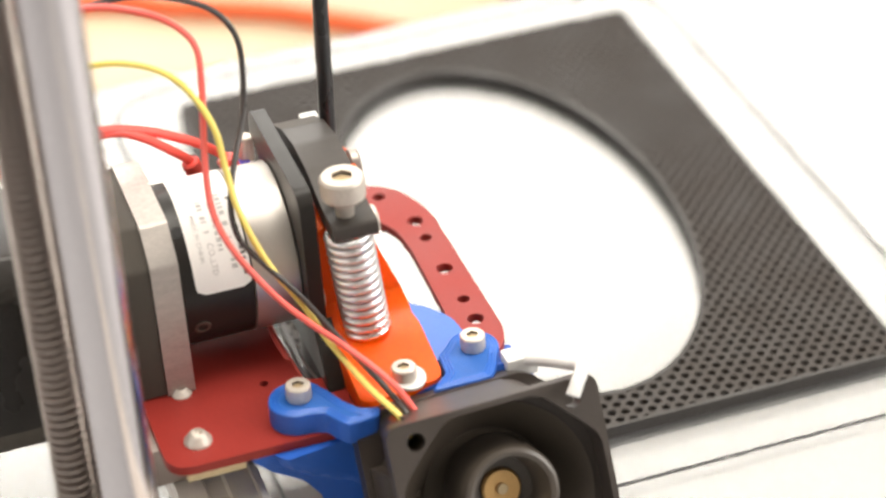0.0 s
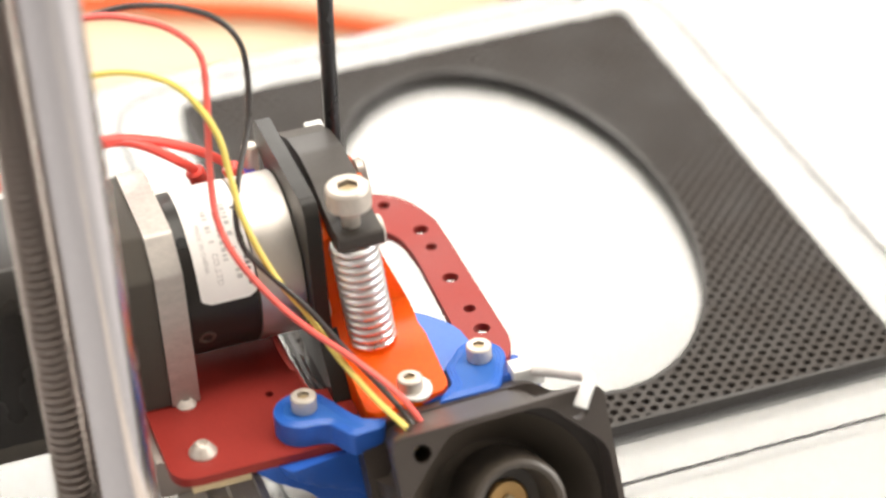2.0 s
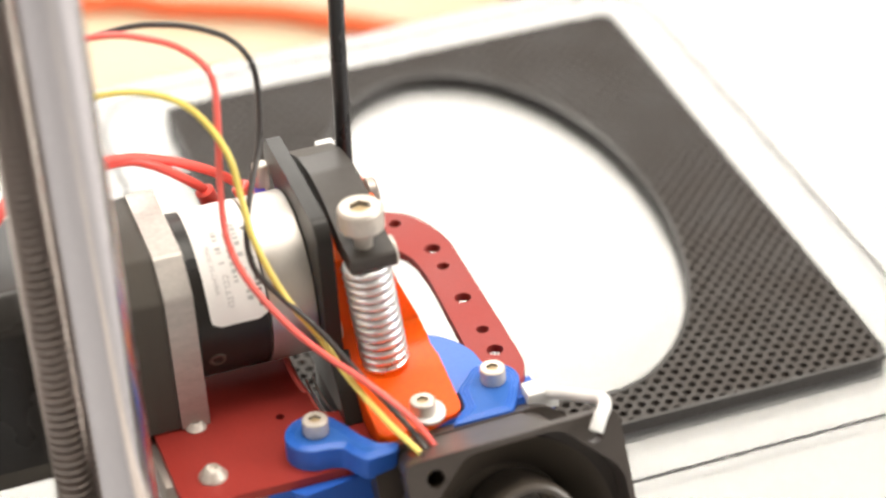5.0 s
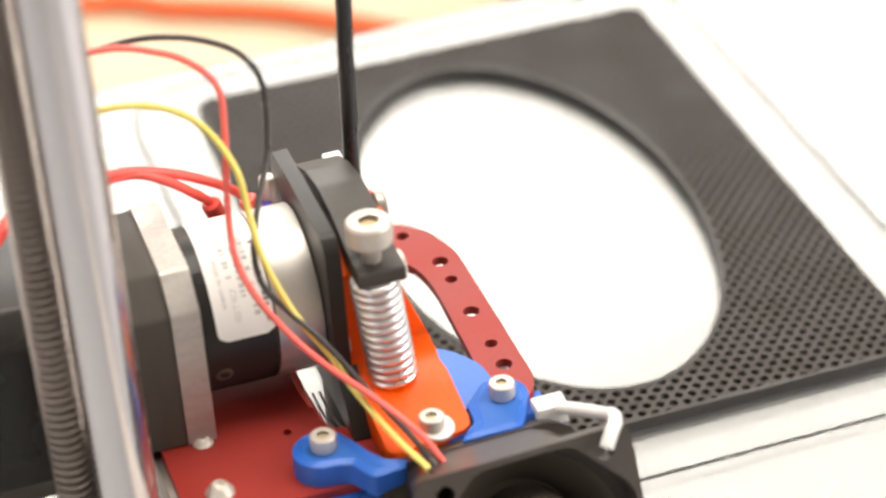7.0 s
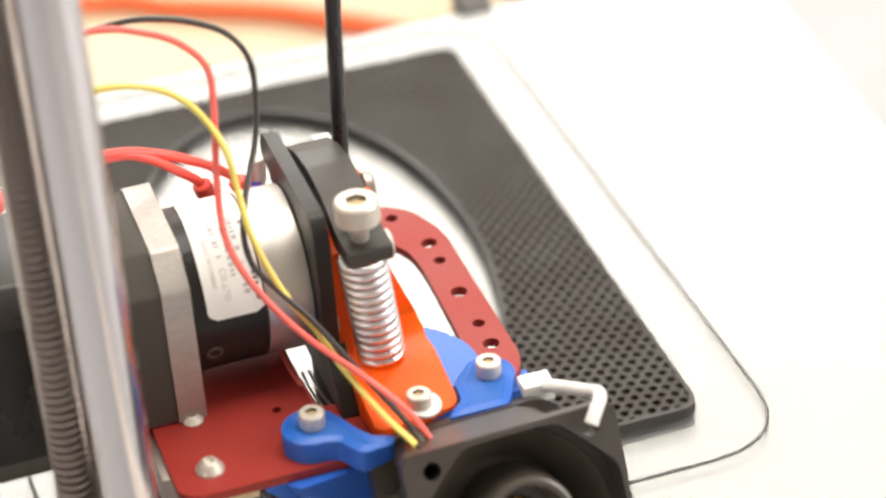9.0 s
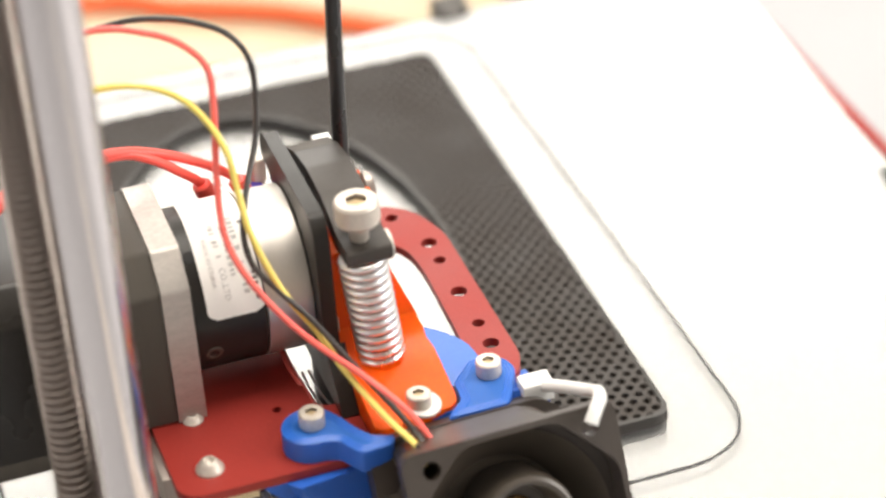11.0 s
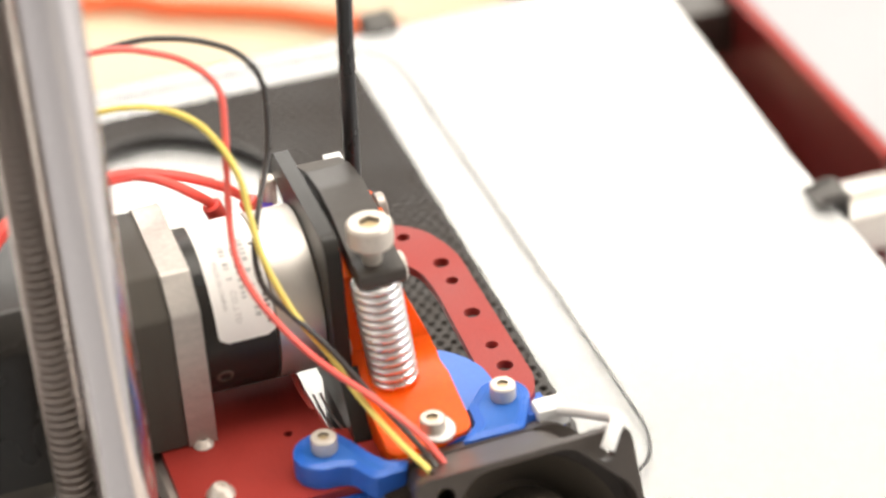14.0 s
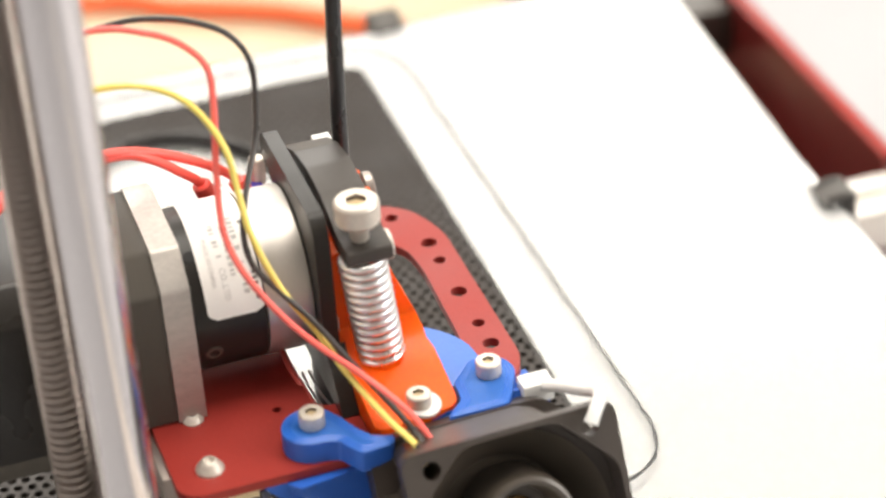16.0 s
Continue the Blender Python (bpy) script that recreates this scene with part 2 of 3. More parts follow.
# ---------------------------------------------------------------- room and table


def wall_with_opening(name, y0, y1, opening):
    bm = bmesh.new()
    x0, x1, z0, z1 = opening
    box(bm, -2000, x0, y0, y1, -800, 1750)
    box(bm, x1, 2000, y0, y1, -800, 1750)
    box(bm, x0, x1, y0, y1, -800, z0)
    box(bm, x0, x1, y0, y1, z1, 1750)
    return solid(name, bm, PLASTER, "unseen grey wall closing the room", "wall", kind="structure")


# Unseen room, added to enclose the table and shape the light.
def room():
    wall_with_opening("wall_north", 2000, 2120, (-850, 1450, 380, 1720))
    bm = bmesh.new()
    box(bm, -2000, 2000, -2120, -2000, -800, 1750)
    solid("wall_south", bm, DARK_WALL, "unseen mid grey wall, toned for fill and reflections", "wall", kind="structure")
    bm = bmesh.new()
    box(bm, -2120, -2000, -2120, -1650, -800, 1750)
    box(bm, -2120, -2000, -250, 2120, -800, 1750)
    box(bm, -2120, -2000, -1650, -250, -800, 220)
    box(bm, -2120, -2000, -1650, -250, 1480, 1750)
    solid("wall_west", bm, LIGHT_WALL, "unseen white wall, bright for reflections", "wall", kind="structure")
    bm = bmesh.new()
    box(bm, 2000, 2120, -2120, -1900, -800, 1750)
    box(bm, 2000, 2120, -300, 2120, -800, 1750)
    box(bm, 2000, 2120, -1900, -300, -800, 220)
    box(bm, 2000, 2120, -1900, -300, 1480, 1750)
    solid("wall_east", bm, LIGHT_WALL, "unseen white wall, bright for reflections", "wall", kind="structure")
    bm = bmesh.new()
    box(bm, -2120, 2120, -2120, 2120, 1750, 1850)
    solid("ceiling", bm, PLASTER, "unseen grey ceiling closing the room", "ceiling", kind="structure")
    bm = bmesh.new()
    box(bm, -2120, 2120, -2120, 2120, -900, -800)
    solid("floor", bm, FLOOR, "plain grey room floor", "floor", kind="structure")
    win = thing("window_1", "white framed window in the room wall", "window", kind="structure")
    bm = bmesh.new()
    slab(bm, [rect(-850, 1450, 380, 1720), rect(-790, 270, 440, 1660), rect(330, 1390, 440, 1660)], 2030, 2080, "y")
    part("window_frame", bm, FRAME_PAINT, win)
    win = thing("window_2", "white framed side window in the room wall", "window", kind="structure")
    bm = bmesh.new()
    slab(bm, [rect(-1900, -300, 220, 1480), rect(-1840, -1130, 280, 1420), rect(-1070, -360, 280, 1420)], 2030, 2080, "x")
    part("window_frame", bm, FRAME_PAINT, win)
    win = thing("window_3", "white framed window in the opposite side wall", "window", kind="structure")
    bm = bmesh.new()
    slab(bm, [rect(-1650, -250, 220, 1480), rect(-1590, -980, 280, 1420), rect(-920, -310, 280, 1420)], -2080, -2030, "x")
    part("window_frame", bm, FRAME_PAINT, win)
    # Invented housing for the overhead fill, out of view.
    lamp = thing("added_ceiling_lamp", "flat white ceiling lamp added above the table, out of view", "lamp")
    bm = bmesh.new()
    box(bm, -520, 720, -370, 570, 1705, 1750, 4)
    part("housing", bm, FRAME_PAINT, lamp)


TABLE = -92.0


def table():
    t = thing("table", "pale grey laminate work table under the machine", "table")
    bm = bmesh.new()
    box(bm, -900, 1100, -900, 800, TABLE - 28, TABLE, 2)
    part("tabletop", bm, WHITE_TOP, t)
    for x in (-850, 1050):
        for y in (-850, 750):
            bm = bmesh.new()
            box(bm, x - 30, x + 30, y - 30, y + 30, -800, TABLE - 28, 3)
            part("leg", bm, WHITE_TOP, t)
    bm = bmesh.new()
    box(bm, -700, 165, 170, 790, TABLE, TABLE + 6, 1)
    solid("wooden_board", bm, WOOD, "pale wooden board lying on the table", "board")
    bm = bmesh.new()
    lift = TABLE + 10
    sweep(bm, smooth_path([(-420, 420, lift), (-250, 380, lift), (-54.6, 341, lift), (-14.4, 320.3, lift), (20.8, 300.4, lift), (35.3, 288.2, lift), (48.5, 276.3, lift), (62.6, 261, lift), (80, 238, lift), (92, 215, lift)], 8), 4.0, 12)
    solid("orange_cable", bm, ORANGE_CABLE, "bright orange cable lying on the wooden board", "cable")


# ---------------------------------------------------------------- machine frame (still)


def frame_of_machine():
    f = thing("machine_base", "red anodised base frame of the printer", "frame")
    bm = bmesh.new()
    slab(bm, [[(-200, -190), (154, -190), (154, 330), (108, 330), (108, 150), (-200, 150)]], -88, -84)
    part("base_plate", bm, RED_SHADED, f)
    bm = bmesh.new()
    box(bm, 149.6, 153.6, 48, 330, -84, -38, 0.6)
    part("side_rim", bm, RED_SHADED, f)
    # Lighter red strip paints the light caught by the rim's upper edge.
    bm = bmesh.new()
    box(bm, 149.2, 154.0, 47.6, 330.4, -38, -36.8, 0.3)
    part("rim_lit_edge", bm, RED, f, "upper edge of the base rim in its lit red")
    for x, y in ((-190, -180), (140, -180), (-190, 140), (140, 320)):
        bm = bmesh.new()
        cyl(bm, (x, y, TABLE), (x, y, -88), 8, 20, 0.5)
        part("rubber_foot", bm, CLIP, f)
    bm = bmesh.new()
    box(bm, 108, 149.4, 158, 260, -58, -40, 2)
    part("control_box", bm, BLACK_PLASTIC, f, "black plastic control box on the base")
    for y in (-70, 35):
        r = thing("bed_rail", "pale steel guide rail under the moving bed", "rail", "bed rails")
        bm = bmesh.new()
        box(bm, -190, 260, y - 10, y + 10, -54, -44, 0.6)
        part("rail_bar", bm, RAIL, r)
        for k in (-6.5, 6.5):
            bm = bmesh.new()
            box(bm, -190, 260, y + k - 3.3, y + k + 3.3, -44, -41, 0.4)
            part("rail_crown", bm, RAIL, r)
        for x in (-170, 100):
            bm = bmesh.new()
            box(bm, x - 12, x + 12, y - 12, y + 12, -84, -54, 1)
            part("rail_support", bm, CLIP, r)


def uprights():
    r = thing("smooth_rod", "upright polished steel guide rod", "rod")
    bm = bmesh.new()
    cyl(bm, (-116.2, -133.0, -84), (-116.2, -133.0, 420), 6.2, 48, 0.5)
    part("rod", bm, ROD, r)
    s = thing("lead_screw", "upright threaded steel lead screw", "screw")
    bm = bmesh.new()
    cyl(bm, (-126.0, -129.7, -84), (-126.0, -129.7, -70), 3.2, 24, 0.3)
    part("journal", bm, SCREW_ROD, s, "smooth lower end of the screw")
    bm = bmesh.new()
    prof = [(14, 3.2)]
    z = 14.0
    while z < 504:
        prof += [(z + 0.25, 2.6), (z + 0.7, 4.0), (z + 1.2, 4.0), (z + 1.65, 2.6)]
        z += 2.0
    lathe(bm, (-126.0, -129.7, -84), (0, 0, 1), prof, 24)
    part("thread", bm, SCREW_ROD, s, "", 20)


def gantry():
    g = thing("carriage_rail", "pale steel linear rail carrying the print head", "rail")
    bm = bmesh.new()
    prof = [(-103, 22), (-86.5, 22), (-86.5, 25), (-88, 26.5), (-86.5, 28), (-86.5, 32), (-92, 32), (-92.6, 31.2), (-96.4, 31.2), (-97, 32), (-103, 32), (-103, 28), (-101.5, 26.5), (-103, 25)]
    slab(bm, [prof], -420, -60, "y")
    part("rail_bar", bm, RAIL, g)
    bm = bmesh.new()
    box(bm, -86.5, -84.6, -420, -60, 22, 33.0, 0.3)
    part("rail_lip", bm, RAIL, g)
    for y in range(-400, -60, 40):
        bm = bmesh.new()
        cyl(bm, (-94.5, y, 31.3), (-94.5, y, 31.9), 2.6, 20, 0.1)
        part("rail_screw", bm, SOCKET, g)


# ---------------------------------------------------------------- bed and print (moves along x)
HX, HY, TOP = 70.0, 95.2, 3.2
OVAL_X, OVAL_Y = 43.4, 81.8


def hex_infill(bm, pitch, wall, z0, z1):
    """Honeycomb of single cells, each with a rim and a sunk wall, cut to the frame's band."""
    row = pitch * math.sqrt(3) / 2
    ix, iy, ox, oy = HX - 1.0, HY - 1.0, OVAL_X + 1.2, OVAL_Y + 1.2

    def keep(x, y):
        x, y = max(-ix, min(ix, x)), max(-iy, min(iy, y))
        q = math.hypot(x / ox, y / oy)
        if q < 1:
            x, y = x / max(q, 0.01), y / max(q, 0.01)
        return x, y
    R, r = pitch / math.sqrt(3), (pitch - wall) / math.sqrt(3)
    turn = radians(-13)
    reach = math.hypot(HX, HY)
    n = int(reach / row) + 2
    for j in range(-n, n + 1):
        for i in range(-n, n + 1):
            u, w = i * pitch + (pitch / 2 if j % 2 else 0), j * row
            x, y = u * math.cos(turn) - w * math.sin(turn), u * math.sin(turn) + w * math.cos(turn)
            if abs(x) > ix + pitch * 0.4 or abs(y) > iy + pitch * 0.4 or math.hypot(x / ox, y / oy) < 1 - 0.4 * pitch / ox:
                continue
            ang = [turn + math.pi / 6 + math.pi / 3 * k for k in range(6)]
            outer = [keep(x + R * math.cos(a), y + R * math.sin(a)) for a in ang]
            inner = [keep(x + r * math.cos(a), y + r * math.sin(a)) for a in ang]
            jz = z1 - random.random() * 0.12
            vo = [bm.verts.new((*p, jz)) for p in outer]
            vi = [bm.verts.new((*p, jz)) for p in inner]
            vb = [bm.verts.new((*p, z0)) for p in inner]
            for k in range(6):
                q = (k + 1) % 6
                bm.faces.new((vo[k], vo[q], vi[q], vi[k]))
                bm.faces.new((vi[k], vi[q], vb[q], vb[k]))


def skew(bm):
    """The machine's two slides are not quite square to one another, nor is its bed or what it prints."""
    for v in bm.verts:
        d = v.co.y + HY
        v.co.x += 0.0125 * d
        v.co.y += 0.008 * d
    return bm


def tilted_clip(x, y, turn):
    """Small spring clip that bites the edge of the bed."""
    c = thing("bed_clip", "grey spring steel clip gripping the bed edge", "clip", "bed clips")
    m = Matrix.Translation((x, y, 0)) @ Matrix.Rotation(radians(turn), 4, "Z") @ Matrix.Diagonal((0.85, 0.68, 0.6, 1))
    bm = bmesh.new()
    prof = [(-8, 0.2), (-8, 1.4), (-3, 3.4), (3, 3.8), (3, -10.0), (0, -10.0), (-8, -6.6), (-8, -5.8), (1.8, -9.0), (1.8, 2.8), (0, 2.8)]
    slab(bm, [prof], -7.5, 7.5, "y")
    bmesh.ops.transform(bm, matrix=m, verts=bm.verts)
    part("jaw", bm, CLIP, c)
    for s in (-1, 1):
        bm = bmesh.new()
        loop = [(1, s * 6.4, 4.2), (-3, s * 5.8, 4.2), (-6.5, s * 5.0, 2.8)]
        sweep(bm, [m @ p for p in smooth_path(loop, 5)], 0.6, 8)
        part("wire_handle", bm, CLIP, c)
    return c


def bed():
    b = thing("heated_bed", "white printer bed with a clear glass sheet", "printer bed")
    bm = bmesh.new()
    slab(bm, [rounded([(-174, -143), (169, -143), (171.2, -2), (176.8, 124.8), (-174, 124.8)], 3)], -9.5, -4.2)
    part("bed_plate", skew(bm), BED_METAL, b)
    bm = bmesh.new()
    slab(bm, [rect(-170, 168.4, -140, 117.8, 3)], -4.2, -3.6)
    part("white_sheet", skew(bm), SHEET, b)
    bm = bmesh.new()
    slab(bm, [rect(-170.5, 168.9, -140.5, 118.4, 3)], -3.4, 0.0)
    g = part("glass_sheet", skew(bm), GLASS, b, "clear glass sheet")
    g.visible_shadow = False
    for x in (-120, 120):
        for y in (-70, 35):
            bm = bmesh.new()
            box(bm, x - 18, x + 18, y - 14, y + 14, -40.6, -9.5, 1)
            part("bearing_block", bm, CLIP, b)

    p = thing("printed_frame", "dark grey printed frame with honeycomb fill and oval hole", "printed part")
    bm = bmesh.new()
    slab(bm, [rect(-HX, HX, -HY, HY, 5.0), ring2(0, 0, OVAL_X, 96, OVAL_Y)], 0.02, 0.8)
    part("floor_layer", skew(bm), PRINT, p)
    bm = bmesh.new()
    slab(bm, [rect(-HX, HX, -HY, HY, 5.0), rect(-HX + 1.1, HX - 1.1, -HY + 1.1, HY - 1.1, 4.2)], 0.8, TOP)
    part("outer_wall", skew(bm), PRINT, p)
    bm = bmesh.new()
    slab(bm, [ring2(0, 0, OVAL_X + 1.4, 96, OVAL_Y + 1.4), ring2(0, 0, OVAL_X, 96, OVAL_Y)], 0.8, TOP)
    part("hole_wall", skew(bm), PRINT, p)
    bm = bmesh.new()
    hex_infill(bm, 3.3, 1.2, 0.82, TOP - 0.1)
    tagged(part("honeycomb_fill", skew(bm), PRINT_TOP, p, "", 25), kind="stuff")

    s = thing("skirt_line", "thin dark printed outline on the glass", "printed outline")
    bm = bmesh.new()
    loop = [Vector((x, y, 0.2)) for x, y in rounded([(-86.4, -112.6), (86.4, -112.6), (86.4, 112.6), (-86.4, 112.6)], 22, 10)]
    sweep(bm, loop + [loop[0]], 0.4, 8)
    part("bead", bm, SKIRT, s)
    clips = [tilted_clip(88, 126, 90), tilted_clip(172.0, -20, 0), tilted_clip(71, -142.5, -90)]
    return [b, p, s] + clips


# ---------------------------------------------------------------- print head (moves along y)


def plate_and_carriage(h):
    bm = bmesh.new()
    outline = rounded([(-105.2, -121.0), (-47.0, -121.0), (-38.0, -116.5), (-31.0, -112.5), (-22.6, -103.0), (-22.4, -46), (-26.8, -34.4), (-34, -28.8), (-92, -28.8), (-105.2, -44)], 6, 6)
    hole = rounded([(-70.6, -101.5), (-33.4, -101.5), (-32.0, -60), (-33, -50.5), (-38, -43.5), (-70.6, -43.5)], 5, 5)
    drills = [ring2(-27.3, y, 1.95 if k in (1, 3, 5) else 1.5, 14) for k, y in enumerate((-36.5, -49.8, -57.8, -71.8, -85.4, -93.8))]
    drills[0] = ring2(-32.2, -36.0, 1.6, 14)
    extra = [ring2(-78.4, -98.5, 1.0, 12)]
    slab(bm, [outline, hole] + drills + extra, 42.8, 45.0)
    bmesh.ops.remove_doubles(bm, verts=bm.verts, dist=0.001)
    part("carriage_plate", bm, RED, h, "red anodised aluminium plate with drilled arm", 30)
    bm = bmesh.new()
    box(bm, -107, -83, -110, -72, 33.0, 42.8, 0.8)
    part("rail_carriage", bm, SCREW_ROD, h, "dull grey steel rail carriage block")
    dome_screw(h, -97.0, -113.0, 45.0, 3.1, 2.6)
    dome_screw(h, -96.2, -95.0, 45.0, 2.3, 1.6)
    bm = bmesh.new()
    box(bm, -101.5, -88.5, -120.4, -111.5, 40.6, 42.8, 0.3)
    part("foam_tape", bm, FOAM, h, "yellowed foam tape under the plate edge")
    cap_screw(h, -97.0, -78.0, 42.8, 0.9, 0.5)


def bent_text(parent, words, x, start, size):
    """Words wrapped round the gearbox sleeve, running down towards the viewer."""
    data = bpy.data.curves.new("words", "FONT")
    data.body, data.size, data.resolution_u = words, size, 2
    ob = bpy.data.objects.new("words", data)
    flat = bpy.data.meshes.new_from_object(ob)
    bm = bmesh.new()
    bm.from_mesh(flat)
    for v in bm.verts:
        a = radians(start) + v.co.x / 18.5
        v.co = (x + v.co.y, AY + 18.52 * math.cos(a), AZ + 18.52 * math.sin(a))
    bpy.data.objects.remove(ob)
    bpy.data.curves.remove(data)
    bpy.data.meshes.remove(flat)
    return part("print_line", bm, INK, parent, "grey printed lettering")


def motor(h):
    m = part("motor_body", octagon_bar(-149, -99.3, 20.1, 7.0), LAMINATE, h, "dark stepper motor body")
    bm = bmesh.new()
    box(bm, -149, -108, AY - 20.6, AY + 12, 41.2, 46.0, 0.6)
    part("motor_plug", bm, LAMINATE, h, "dark plug block under the motor")
    part("motor_cap", octagon_bar(-150, -121, 20.6, 6.6), BLACK_PLATE, h, "black motor end cap")
    bm = octagon_bar(-99.2, -93.0, 20.4, 6.8)
    part("motor_flange", bm, ALU, h, "bare aluminium motor flange")
    bm = bmesh.new()
    lathe(bm, (-92.6, AY, AZ), (1, 0, 0), [(0, 17.6), (0.4, 18.2), (15.6, 18.2), (15.9, 17.9)], 64)
    sl = part("gearbox_sleeve", bm, BLACK_PLATE, h, "black gearbox sleeve")
    bm = bmesh.new()
    lathe(bm, (-76.7, AY, AZ), (1, 0, 0), [(0, 17.6), (0.3, 18.3), (10.3, 18.3), (10.7, 17.8)], 64)
    part("gearbox_end", bm, GEAR_ALU, h, "turned aluminium gearbox end")
    for a in (201, 21):
        c = Vector((0, math.cos(radians(a)), math.sin(radians(a)))) * 18.2
        bm = bmesh.new()
        o = Vector((-89.0, AY, AZ)) + c
        lathe(bm, o - c.normalized() * 0.3, c, [(0, 2.0), (0.5, 1.9), (0.55, 1.2), (0.1, 1.1)], 20)
        part("grub_screw", bm, FAN_HUB, sl)
    # Black disc paints the darkness of a hole; the sleeve is not cut.
    c = Vector((0, math.cos(radians(126)), math.sin(radians(126))))
    bm = bmesh.new()
    lathe(bm, Vector((-90.7, AY, AZ)) + c * 18.0, c, [(0, 1.4), (0.28, 1.4)], 18)
    part("hole_shade_disc", bm, FILAMENT, sl)
    # paper label wrapped round the sleeve
    bm = bmesh.new()
    lo, hi, x0, x1, n = 50.0, 172.5, -89.5, -76.9, 40
    rows = []
    for k in range(n + 1):
        a = radians(lo + (hi - lo) * k / n)
        s = min(k, n - k) * radians((hi - lo) / n) * 18.3
        cut = max(0.0, 2.0 - math.sqrt(max(0, 4 - (2 - min(2, s)) ** 2))) if s < 2 else 0.0
        rows.append([bm.verts.new((x, AY + 18.42 * math.cos(a), AZ + 18.42 * math.sin(a))) for x in (x0 + cut, -86, -83, -80, x1 - cut)])
    for a, b in zip(rows, rows[1:]):
        for i in range(4):
            bm.faces.new((a[i], a[i + 1], b[i + 1], b[i]))
    lab = part("label", bm, LABEL, h, "white paper motor label", 80)
    rnd = random.Random(4)
    bent_text(lab, "MADE IN CHINA", -87.4, 116.0, 1.5)
    bent_text(lab, "CO.,LTD", -85.2, 138.0, 1.9)
    for col, (x, low, high) in enumerate(((-84.6, 102, 130), (-82.4, 98, 150), (-80.2, 100, 156), (-78.0, 104, 168))):
        bm = bmesh.new()
        a = low + rnd.random() * 4
        while a < high:
            w = rnd.choice((1.4, 2.2, 3.2))
            if rnd.random() < 0.72:
                t = 0.62 if col in (0, 2) else 0.5
                quad = []
                for dx, da in ((-t, 0), (t, 0), (t, w), (-t, w)):
                    r = radians(a + da)
                    quad.append(bm.verts.new((x + dx, AY + 18.5 * math.cos(r), AZ + 18.5 * math.sin(r))))
                bm.faces.new(quad)
            a += w + rnd.choice((1.2, 1.6, 5.0))
        part("print_line", bm, DARK_INK if col == 3 else INK, lab, "dark line of print" if col == 3 else "faded grey line of print")


AY, AZ = -74.8, 65.4


def octagon_bar(x0, x1, half, cut):
    bm = bmesh.new()
    o = [(AY - half, AZ - half), (AY + half, AZ - half), (AY + half, AZ + half - cut), (AY + half - cut, AZ + half), (AY - half + cut, AZ + half), (AY - half, AZ + half - cut)]
    slab(bm, [rounded(o, 0.8, 2)], x0, x1, "x")
    return bm


